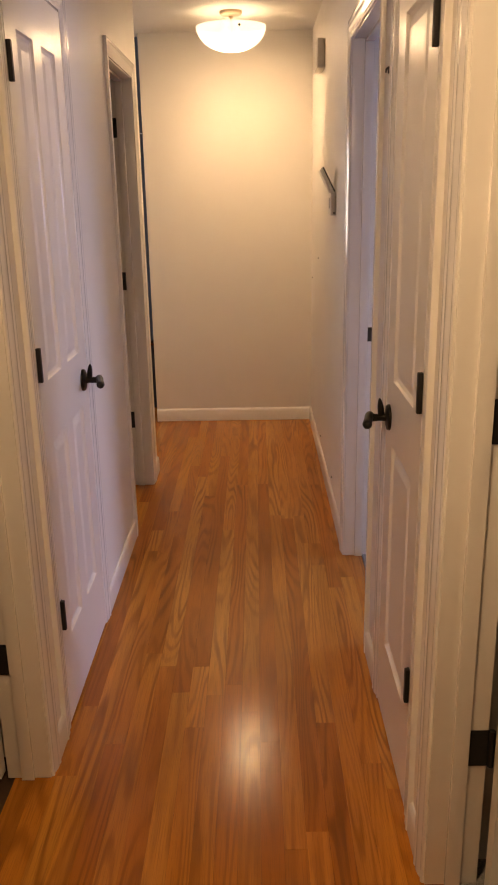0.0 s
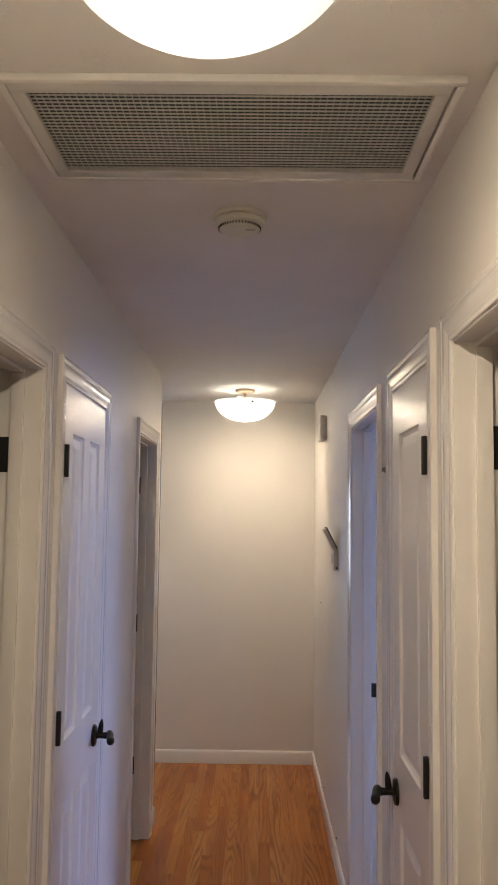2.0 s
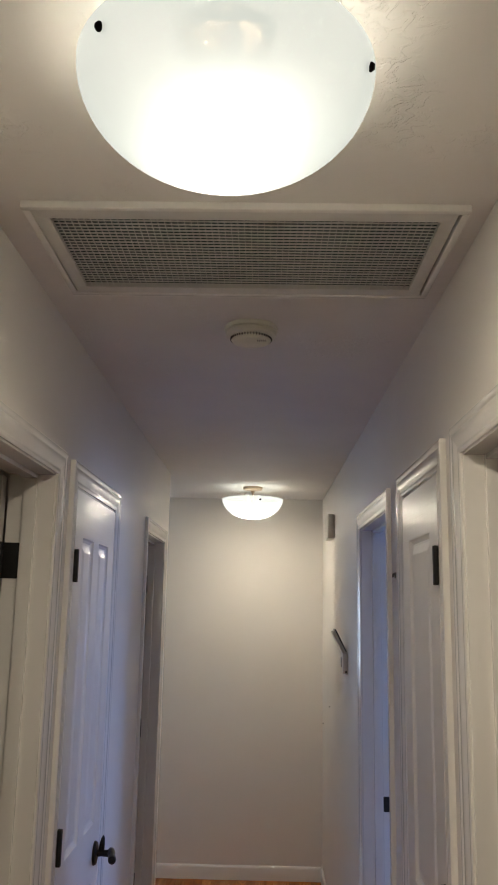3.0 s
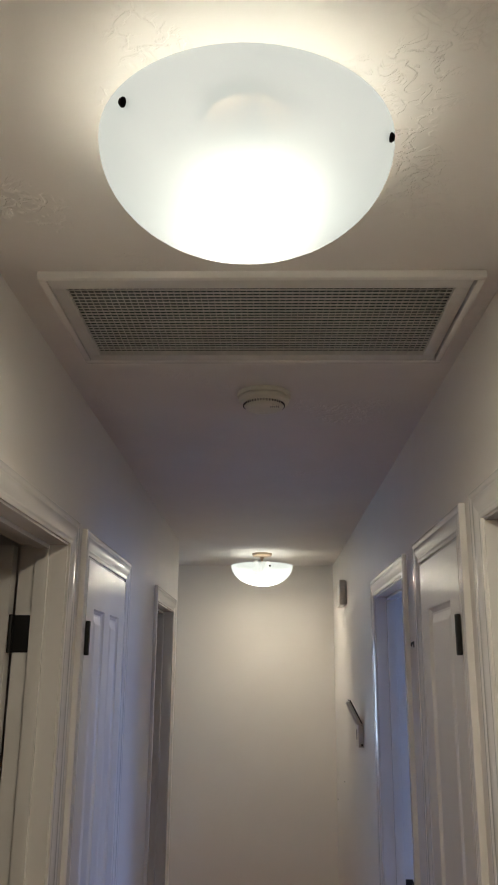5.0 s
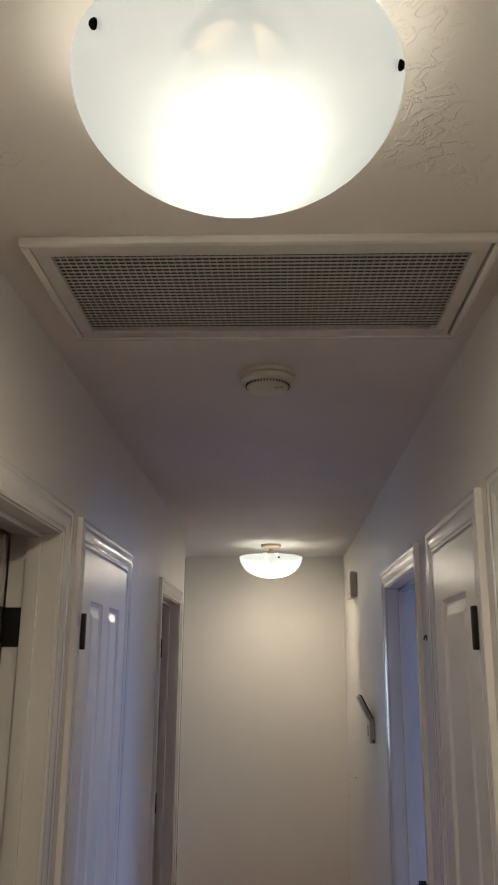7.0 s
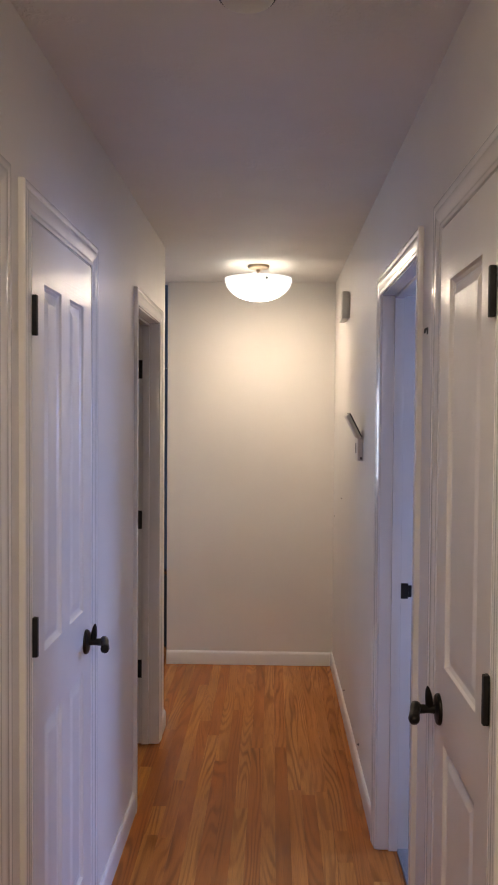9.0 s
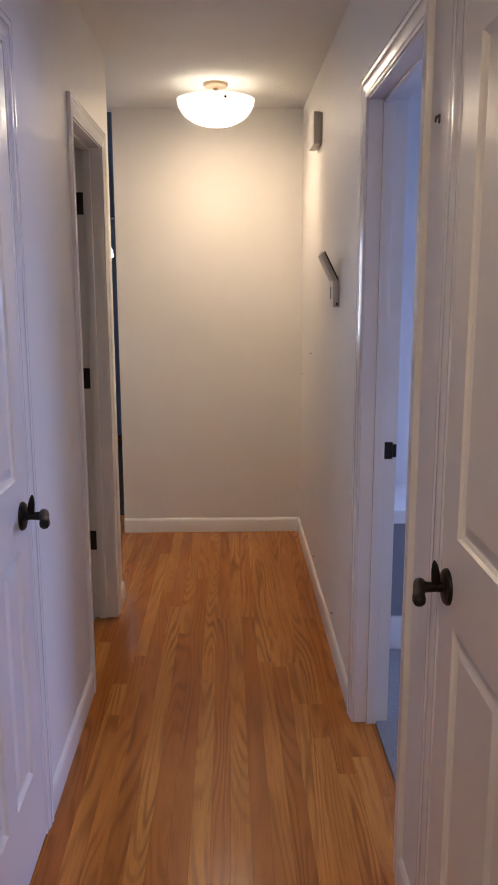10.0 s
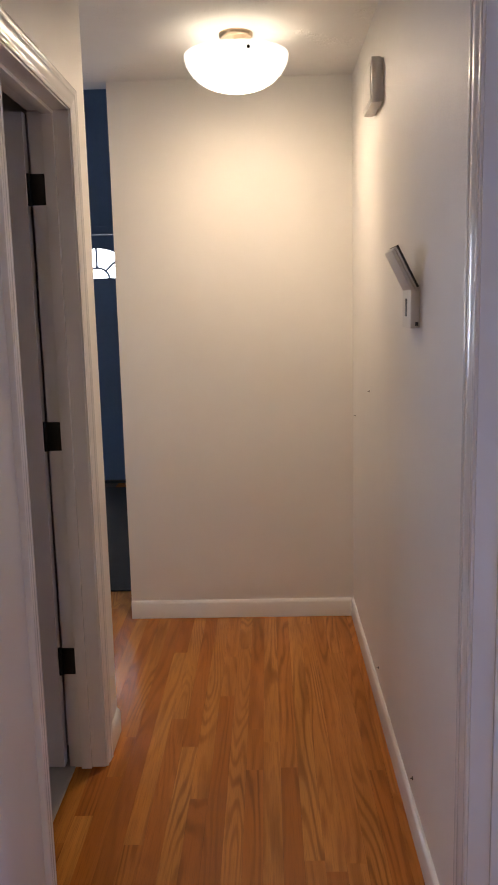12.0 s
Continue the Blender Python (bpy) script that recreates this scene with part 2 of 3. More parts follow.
def sweep(bm, path, radii, steps=12, flat=1.0):
    """A tapered round bar along a path; flat squeezes it."""
    rings = []
    for i, (p, r) in enumerate(zip(path, radii)):
        a, b = Vector(path[max(i - 1, 0)]), Vector(path[min(i + 1, len(path) - 1)])
        way = (b - a).normalized()
        side = way.cross(Vector((0, 0, 1)))
        side = side.normalized() if side.length > 1e-4 else Vector((0, 1, 0))
        up = side.cross(way)
        rings.append([bm.verts.new(Vector(p) + side * (r * flat * math.cos(k * math.tau / steps)) + up * (r * math.sin(k * math.tau / steps))) for k in range(steps)])
    for a, b in zip(rings, rings[1:]):
        for k in range(steps):
            bm.faces.new((a[k], a[(k + 1) % steps], b[(k + 1) % steps], b[k]))
    bm.faces.new(rings[0])
    bm.faces.new(rings[-1])
    return bm


class Side:
    """One hall wall: out(d) is x at d metres out from its face into the hall."""

    def __init__(self, face, sign):
        self.face, self.sign = face, sign

    def out(self, d):
        return self.face + self.sign * d


LEFT, RIGHT = Side(WL, 1), Side(WR, -1)


def bar(bm, side, d0, d1, y0, y1, z0, z1, bevel=0.0):
    a, b = sorted((side.out(d0), side.out(d1)))
    return box(bm, a, b, y0, y1, z0, z1, bevel)


# colonial casing: (across from the inner edge, thickness)
CASING = [(0.0, 0.0), (0.0, 0.007), (0.003, 0.0092), (0.009, 0.0095), (0.012, 0.0082), (0.016, 0.0082), (0.022, 0.0105), (0.032, 0.0128),
          (0.043, 0.0136), (0.046, 0.0124), (0.049, 0.0124), (0.052, 0.0146), (0.058, 0.0155), (0.0625, 0.0142), (CASE_W, 0.0115), (CASE_W, 0.0)]


def run(bm, side, ends):
    """Joins two rings of the casing's section."""
    a, b = [[bm.verts.new((side.out(t), y, z)) for y, z, t in ring] for ring in ends]
    for i in range(len(a)):
        j = (i + 1) % len(a)
        bm.faces.new((a[i], a[j], b[j], b[i]))
    bm.faces.new(a)
    bm.faces.new(b)
    return bm


def casing(door, side, y0, y1, top):
    """Three mitred lengths round an opening, 5 mm back from the jamb's edge."""
    r = 0.005
    for y, s in ((y0 - r, -1), (y1 + r, 1)):
        part("casing_leg", run(bmesh.new(), side, ([(y + s * u, 0.001, t) for u, t in CASING], [(y + s * u, top + r + u, t) for u, t in CASING])), TRIM, door, smooth=True)
    part("casing_head", run(bmesh.new(), side, ([(y0 - r - u, top + r + u, t) for u, t in CASING], [(y1 + r + u, top + r + u, t) for u, t in CASING])), TRIM, door, smooth=True)


def jamb(door, side, y0, y1, top, stop_at):
    """Lining boards and stops; stop_at is the stop's near edge, measured into the wall."""
    d = THICK + 0.002
    for y, s in ((y0, -1), (y1, 1)):
        a, b = sorted((y, y + s * 0.018))
        part("jamb", bar(bmesh.new(), side, 0.002, -d, a, b, 0.001, top + 0.018, 0.0012), TRIM, door, smooth=True)
        a, b = sorted((y, y - s * 0.011))
        part("stop", bar(bmesh.new(), side, -stop_at, -stop_at - 0.034, a, b, 0.001, top, 0.002), TRIM, door, smooth=True)
    part("head_jamb", bar(bmesh.new(), side, 0.002, -d, y0, y1, top, top + 0.018, 0.0012), TRIM, door, smooth=True)
    part("head_stop", bar(bmesh.new(), side, -stop_at, -stop_at - 0.034, y0 + 0.011, y1 - 0.011, top - 0.011, top, 0.002), TRIM, door, smooth=True)


def panelled(width, height, panels, thick=0.035):
    """A moulded door leaf: x 0..width, y 0..-thick, z 0..height; panels as (x0, x1, z0, z1)."""
    bm = bmesh.new()
    xs = sorted({0, width, *(v for p in panels for v in p[:2])})
    zs = sorted({0, height, *(v for p in panels for v in p[2:])})
    steps = ((0.0, 0.0), (0.004, 0.0060), (0.011, 0.0105), (0.017, 0.0100), (0.040, 0.0025), (0.043, 0.0022))
    for face, s in ((0.0, -1), (-thick, 1)):
        for x0, x1 in zip(xs, xs[1:]):
            for z0, z1 in zip(zs, zs[1:]):
                if not any(p[0] <= x0 and x1 <= p[1] and p[2] <= z0 and z1 <= p[3] for p in panels):
                    bm.faces.new([bm.verts.new((x, face, z)) for x, z in ((x0, z0), (x1, z0), (x1, z1), (x0, z1))])
        for x0, x1, z0, z1 in panels:
            rings = [[bm.verts.new((x, face + s * dip, z)) for x, z in ((x0 + e, z0 + e), (x1 - e, z0 + e), (x1 - e, z1 - e), (x0 + e, z1 - e))] for e, dip in steps]
            for a, b in zip(rings, rings[1:]):
                for i in range(4):
                    bm.faces.new((a[i], a[(i + 1) % 4], b[(i + 1) % 4], b[i]))
            bm.faces.new(rings[-1])
    for (xa, za), (xb, zb) in (((0, 0), (width, 0)), ((width, 0), (width, height)), ((width, height), (0, height)), ((0, height), (0, 0))):
        bm.faces.new([bm.verts.new(v) for v in ((xa, 0, za), (xb, 0, zb), (xb, -thick, zb), (xa, -thick, za))])
    bmesh.ops.remove_doubles(bm, verts=bm.verts, dist=0.0004)
    return bm


def lever(parent, at, facing):
    """A dark bronze lever on an oval rose; the leaf's frame: x along the leaf, y out of its face."""
    x, y, z = at
    knob = empty("lever_handle", at)
    knob.parent = parent
    tagged(knob, "oil-rubbed bronze lever")
    turn = Matrix.Rotation(radians(-90), 4, "X")
    rose = lathe(bmesh.new(), [(0, 0), (0.036, 0), (0.036, 0.004), (0.033, 0.008), (0.020, 0.011), (0.0, 0.012)], 32, turn)
    part("rose", rose, BRONZE, knob, smooth=True)
    part("neck", lathe(bmesh.new(), [(0, 0.01), (0.011, 0.01), (0.0095, 0.024), (0.0105, 0.040), (0.012, 0.052), (0, 0.054)], 20, turn), BRONZE, knob, smooth=True)
    p = [(facing * d, 0.054 + o, h) for d, o, h in ((-0.020, -0.006, 0.006), (-0.012, -0.002, 0.005), (0.002, 0.002, 0.003), (0.018, 0.006, 0.0), (0.034, 0.010, -0.003), (0.048, 0.013, -0.005), (0.058, 0.014, -0.006), (0.063, 0.014, -0.006))]
    part("grip", sweep(bmesh.new(), p, [0.005, 0.0105, 0.0115, 0.0105, 0.0110, 0.0120, 0.0105, 0.005], 16, 1.1), BRONZE, knob, smooth=True)
    p = [(0, 0.022, -0.004), (0, 0.024, 0.018), (0, 0.026, 0.034), (0, 0.0275, 0.046), (0, 0.0285, 0.054)]
    part("thumb_piece", sweep(bmesh.new(), p, [0.0095, 0.0092, 0.0080, 0.0055, 0.0015], 12, 0.9), BRONZE, knob, smooth=True)
    return knob


def hinge(parent, side, y, z, d, plate):
    """A black butt hinge: its knuckle at depth d and a plate going to -y or +y."""
    bm = bmesh.new()
    bar(bm, side, d - 0.006, d + 0.0058, y - 0.0072, y + 0.0072, z - 0.0455, z + 0.0455, 0.0022)
    for k in (-0.0265, -0.009, 0.009, 0.0265):
        lathe(bm, [(0.0058, k - 0.0004), (0.0066, k - 0.0004), (0.0066, k + 0.0004), (0.0058, k + 0.0004)], 14, Matrix.Translation((side.out(d), y, z)))
    a, b = sorted((y, y + plate))
    bar(bm, side, d - 0.006, d - 0.002, a, b, z - 0.0445, z + 0.0445)
    return part("hinge", bm, BLACK, parent, "black butt hinge", True)


def jamb_hinge(parent, side, y, z, s):
    """A hinge leaf let into the jamb's face, with its knuckle at the far edge of the jamb."""
    bm = bmesh.new()
    a, b = sorted((y, y + s * 0.003))
    bar(bm, side, -0.074, -THICK - 0.004, a, b, z - 0.0445, z + 0.0445, 0.001)
    lathe(bm, [(0, -0.047), (0.0068, -0.045), (0.0068, 0.045), (0, 0.047)], 14, Matrix.Translation((side.out(-THICK - 0.010), y + s * 0.004, z)))
    return part("hinge", bm, BLACK, parent, "black butt hinge let into the jamb", True)


HINGES = (1.832, 1.103, 0.372)


def leaf_matrix(side, d, y0):
    """Puts a leaf built along x into a hall wall, its face d out from the wall."""
    m = Matrix.Translation((side.out(d), y0, 0.012))
    turn = Matrix(((0, side.sign, 0, 0), (1, 0, 0, 0), (0, 0, 1, 0), (0, 0, 0, 1)))
    return m @ turn


# ---- hall walls ----
def hall_wall(name, side, y0, y1, openings):
    """A partition with door openings through it."""
    bm = bmesh.new()
    at = y0
    for a, b in openings:
        bar(bm, side, 0, -THICK, at, a - 0.018, 0, CEIL)
        bar(bm, side, 0, -THICK, a - 0.018, b + 0.018, HEAD + 0.018, CEIL)
        at = b + 0.018
    bar(bm, side, 0, -THICK, at, y1, 0, CEIL)
    bmesh.ops.remove_doubles(bm, verts=bm.verts, dist=0.0005)
    return tagged(part(name, bm, WALL), "off-white painted drywall partition with door openings", "wall", kind="structure")


L0, LC, L2 = (1.156, 1.917), (2.145, 2.748), (3.614, 4.247)
R0, RC, R1 = (0.782, 1.547), (1.780, 2.260), (2.592, 3.312)
hall_wall("wall_west", LEFT, BACK_Y, LEFT_END, (L0, LC, L2))
hall_wall("wall_east", RIGHT, BACK_Y, END_Y + 0.12, (R0, RC, R1))

END_X = -0.670
tagged(block("wall_north", (END_X, WR, END_Y, END_Y + 0.12, 0, HIGH), WALL), "plain off-white painted end wall of the hall", "wall", kind="structure")
tagged(block("wall_south", (WL - THICK, WR + THICK, BACK_Y - 0.1, BACK_Y, 0, CEIL), WALL), "plain off-white wall closing the hall", "wall", kind="structure")

# ---- shell of the house around the hall ----
HALL_BACK = WL - THICK


def shell_wall(name, dims, material=None):
    return tagged(block(name, dims, material or ROOM), "plain painted wall of a neighbouring room", "wall", kind="structure")


def windowed_wall(name, x0, x1, y0, y1, wy0, wy1, wz0, wz1):
    bm = bmesh.new()
    box(bm, x0, x1, y0, wy0, 0, CEIL)
    box(bm, x0, x1, wy1, y1, 0, CEIL)
    box(bm, x0, x1, wy0, wy1, 0, wz0)
    box(bm, x0, x1, wy0, wy1, wz1, CEIL)
    return tagged(part(name, bm, ROOM), "plain painted outer wall with a window opening", "wall", kind="structure")


def window(name, place, w, h, turn):
    """Built across x, then turned; place is the middle of its sill."""
    win = empty(name, place)
    win.rotation_euler = (0, 0, radians(turn))
    tagged(win, "white-framed window with a grid of panes", "window", kind="structure")
    for a, b, c, d in ((-w / 2, w / 2, 0, 0.05), (-w / 2, w / 2, h - 0.05, h), (-w / 2, 0.05 - w / 2, 0.05, h - 0.05), (w / 2 - 0.05, w / 2, 0.05, h - 0.05)):
        block("window_frame", (a, b, -0.03, 0.03, c, d), TRIM, win)
    block("muntin", (-0.015, 0.015, -0.012, 0.012, 0.05, h - 0.05), TRIM, win)
    block("muntin", (0.05 - w / 2, -0.015, -0.011, 0.011, h / 2 - 0.015, h / 2 + 0.015), TRIM, win)
    block("muntin", (0.015, w / 2 - 0.05, -0.011, 0.011, h / 2 - 0.015, h / 2 + 0.015), TRIM, win)
    for x in (-1, 1):
        for z in (0.05, h / 2 + 0.015):
            glass = block("pane", (min(x * 0.015, x * (w / 2 - 0.05)), max(x * 0.015, x * (w / 2 - 0.05)), -0.002, 0.002, z, z + h / 2 - 0.065), PANE, win)
            glass.visible_shadow = False
    return win


windowed_wall("wall_outer_east", OUT_E, OUT_E + 0.15, BACK_Y - 0.1, 4.3, 3.05, 4.25, 1.0, 2.1)
window("window_1", (OUT_E + 0.07, 3.65, 1.0), 1.2, 1.1, 90)
shell_wall("wall_outer_west", (OUT_W - 0.15, OUT_W, BACK_Y - 0.1, END_Y, 0, CEIL))
shell_wall("wall_living_west", (OUT_W - 0.15, OUT_W, END_Y, OUT_N, 0, HIGH), SHADE_BLUE)
shell_wall("wall_living_header", (OUT_W - 0.15, END_X, END_Y, END_Y + 0.12, CEIL, HIGH))
window("window_2", (-3.1, OUT_N + 0.07, 0.85), 1.6, 1.2, 0)
window("window_3", (-0.61, OUT_N + 0.07, 0.95), 0.5, 0.58, 0)
shell_wall("wall_bedroom_north", (WR + THICK, OUT_E + 0.15, 4.3, 4.4, 0, CEIL))
shell_wall("wall_bedroom_south", (WR + THICK, OUT_E, 2.30, 2.40, 0, CEIL))
shell_wall("wall_outer_south_west", (OUT_W, HALL_BACK, BACK_Y - 0.1, BACK_Y, 0, CEIL))
shell_wall("wall_outer_south_east", (WR + THICK, OUT_E, BACK_Y - 0.1, BACK_Y, 0, CEIL))
shell_wall("wall_bath_south", (OUT_W, HALL_BACK, 2.96, 3.06, 0, CEIL))
shell_wall("wall_bath_north", (OUT_W, HALL_BACK, LEFT_END - 0.1, LEFT_END, 0, CEIL), WALL)
shell_wall("wall_closet_back", (HALL_BACK - 0.62, HALL_BACK - 0.55, 2.075, 2.96, 0, CEIL))
shell_wall("wall_closet_side", (HALL_BACK - 0.62, HALL_BACK, 2.005, 2.075, 0, CEIL))
shell_wall("wall_narrow_closet", (WR + THICK, WR + THICK + 0.6, 1.615, 1.685, 0, CEIL))
shell_wall("wall_living_east", (WR, WR + 0.1, END_Y + 0.12, OUT_N, 0, HIGH), SHADE_BLUE)

# ---- floors ----
tagged(block("ground", (-400, 400, -400, 400, -0.32, -0.30), plain("grass", (0.07, 0.09, 0.04), 0.9)), "flat ground around the house", "ground", kind="structure")
tagged(block("floor", (OUT_W, WR + THICK, BACK_Y - 0.1, OUT_N, -0.30, -0.010), SUBFLOOR), "amber-varnished oak strip floor", "floor", kind="structure")
tagged(block("floor_bedroom", (WR + 0.075, OUT_E + 0.15, BACK_Y - 0.1, 4.4, -0.0095, 0.006), CARPET), "short grey bedroom carpet", "carpet", kind="structure")
tagged(block("floor_bedroom_base", (WR + THICK, OUT_E + 0.15, BACK_Y - 0.1, 4.4, -0.30, -0.012), SUBFLOOR), "floor deck under the carpet", "floor", kind="structure")
TILE = plain("grey_tile", (0.42, 0.41, 0.39), 0.4, 0.0, 0.08, 12, 0.05)
tagged(block("floor_bath", (OUT_W, WL - 0.099, 3.06, LEFT_END - 0.1, -0.009, 0.004), TILE), "pale grey tiled bathroom floor", "floor", kind="structure")

# ---- glowing panel added outside the front of the house, for daylight ----
panel_glow = Nodes("backdrop_glow")
panel_glow.b.inputs["Base Color"].default_value = (0.6, 0.7, 0.8, 1)
panel_glow.b.inputs["Emission Color"].default_value = (0.72, 0.86, 1.0, 1)
panel_glow.b.inputs["Emission Strength"].default_value = 4.0
tagged(block("backdrop", (-14, 14, 20.0, 20.1, -0.30, 9.0), panel_glow.m), "plain glowing panel added as daylight beyond the front windows", "backdrop", kind="structure")

# ---- ceiling ----
VENT = (-0.457, 0.342, 1.285, 1.670)      # the opening behind the return-air grille
bm = bmesh.new()
for d in ((OUT_W - 0.15, OUT_E + 0.15, BACK_Y - 0.1, VENT[2]), (OUT_W - 0.15, OUT_E + 0.15, VENT[3], END_Y), (OUT_W - 0.15, VENT[0], VENT[2], VENT[3]), (VENT[1], OUT_E + 0.15, VENT[2], VENT[3])):
    box(bm, *d, CEIL, CEIL + 0.22)
box(bm, OUT_W - 0.15, WR + 0.1, END_Y, OUT_N + 0.15, HIGH, HIGH + 0.2)
tagged(part("ceiling", bm, CEILING), "off-white ceiling with hand-trowelled texture", "ceiling", kind="structure")
tagged(block("duct", (VENT[0] - 0.05, VENT[1] + 0.05, VENT[2] - 0.05, VENT[3] + 0.05, CEIL + 0.22, CEIL + 0.27), plain("duct_board", (0.03, 0.03, 0.03), 0.9)), "dark duct closing the space over the grille", "duct", kind="structure")

# ---- baseboards ----
BASE_H, BASE_T = 0.088, 0.012


def baseboard(name, side, y0, y1):
    bm = bmesh.new()
    prof = [(0, 0.001), (BASE_T, 0.001), (BASE_T, BASE_H - 0.016), (BASE_T - 0.003, BASE_H - 0.006), (0.004, BASE_H), (0, BASE_H)]
    a, b = [[bm.verts.new((side.out(t), y, z)) for t, z in prof] for y in (y0, y1)]
    for i in range(len(a)):
        j = (i + 1) % len(a)
        bm.faces.new((a[i], a[j], b[j], b[i]))
    bm.faces.new(a), bm.faces.new(b)
    return tagged(part(name, bm, TRIM, smooth=True), "white painted wooden baseboard", "baseboard", kind="structure")


C = CASE_W + 0.005
baseboard("baseboard_1", LEFT, L0[1] + C, LC[0] - C)
baseboard("baseboard_2", LEFT, LC[1] + C, L2[0] - C)
baseboard("baseboard_3", LEFT, L2[1] + C, LEFT_END)
baseboard("baseboard_4", RIGHT, R0[1] + C, RC[0] - C)
baseboard("baseboard_5", RIGHT, RC[1] + C, R1[0] - C)
baseboard("baseboard_6", RIGHT, R1[1] + C, END_Y)
baseboard("baseboard_7", LEFT, BACK_Y, L0[0] - C)
baseboard("baseboard_8", RIGHT, BACK_Y, R0[0] - C)
bm = bmesh.new()
prof = [(0, 0.001), (BASE_T, 0.001), (BASE_T, BASE_H - 0.016), (BASE_T - 0.003, BASE_H - 0.006), (0.004, BASE_H), (0, BASE_H)]
a, b = [[bm.verts.new((x, END_Y - t, z)) for t, z in prof] for x in (END_X, WR - BASE_T)]
for i in range(len(a)):
    bm.faces.new((a[i], a[(i + 1) % len(a)], b[(i + 1) % len(a)], b[i]))
bm.faces.new(a), bm.faces.new(b)
tagged(part("baseboard_9", bm, TRIM, smooth=True), "white painted wooden baseboard", "baseboard", kind="structure")


# ---- doors ----
def doorway(name, label, side, span, stop_at):
    d = empty(name, (0, 0, 0))
    tagged(d, label, "door", kind="structure")
    casing(d, side, span[0], span[1], HEAD)
    jamb(d, side, span[0], span[1], HEAD, stop_at)
    return d


def closet(name, label, side, span, panels, backset, high):
    """A closed leaf, hung flush with the casing on black hinges at its near edge."""
    door = doorway(name, label, side, span, 0.037)
    width = span[1] - span[0] - 0.006
    leaf = new("door_leaf", mesh_of("door_leaf", panelled(width, HEAD - 0.016, panels(width)), DOOR))
    leaf.parent = door
    leaf.matrix_local = leaf_matrix(side, 0.008, span[0] + 0.003)
    for z in HINGES:
        hinge(door, side, span[0] + 0.001, z, 0.0155, 0.011)
    lever(leaf, (width - backset, 0.0, high), -1)
    return door


def four(w):
    s, m = 0.098, 0.085
    h = (w - 2 * s - m) / 2
    return [(x, x + h, z0, z1) for x in (s, s + h + m) for z0, z1 in ((0.245, 0.855), (1.030, 1.905))]


def two(w):
    return [(0.098, w - 0.098, z0, z1) for z0, z1 in ((0.245, 0.855), (1.030, 1.905))]


closet("door_1", "closed white four-panel closet door with black hinges", LEFT, LC, four, 0.068, 0.932)
closet("door_2", "closed narrow white two-panel closet door", RIGHT, RC, two, 0.052, 0.920)


def open_door(name, label, side, span, angle):
    """Stands open into the room beyond, hung on the far jamb."""
    door = doorway(name, label, side, span, 0.042)
    width = span[1] - span[0] - 0.006
    leaf = new("door_leaf", mesh_of("door_leaf", panelled(width, HEAD - 0.016, four(width)), DOOR))
    leaf.parent = door
    pin = Matrix.Translation((side.out(-THICK - 0.012), span[1] - 0.014, 0.012))
    # built along x with its face at y = 0; the hinge edge is at x = 0
    if side.sign > 0:
        leaf.matrix_local = pin @ Matrix.Rotation(radians(180 - angle), 4, "Z") @ Matrix.Translation((0.002, 0.004, 0))
    else:
        leaf.matrix_local = pin @ Matrix.Rotation(radians(angle), 4, "Z") @ Matrix.Translation((0.002, -0.004, 0))
    for z in HINGES:
        jamb_hinge(door, side, span[1], z, -1)
    return door


open_door("door_3", "white panelled bathroom door standing open into the room", LEFT, L2, 2)
open_door("door_4", "white panelled bedroom door standing open into the room", LEFT, L0, 2)
open_door("door_5", "white panelled door standing open into the room", RIGHT, R0, 2)
door6 = doorway("door_6", "white cased bedroom doorway with a dark strike plate", RIGHT, R1, 0.042)
bm = bmesh.new()
bar(bm, RIGHT, -0.077, -0.104, R1[1] - 0.0025, R1[1], 0.942, 0.999, 0.001)
bar(bm, RIGHT, -0.104, -0.116, R1[1] - 0.006, R1[1] - 0.001, 0.949, 0.992, 0.001)
part("strike_plate", bm, BLACK, door6, "dark strike plate", True)


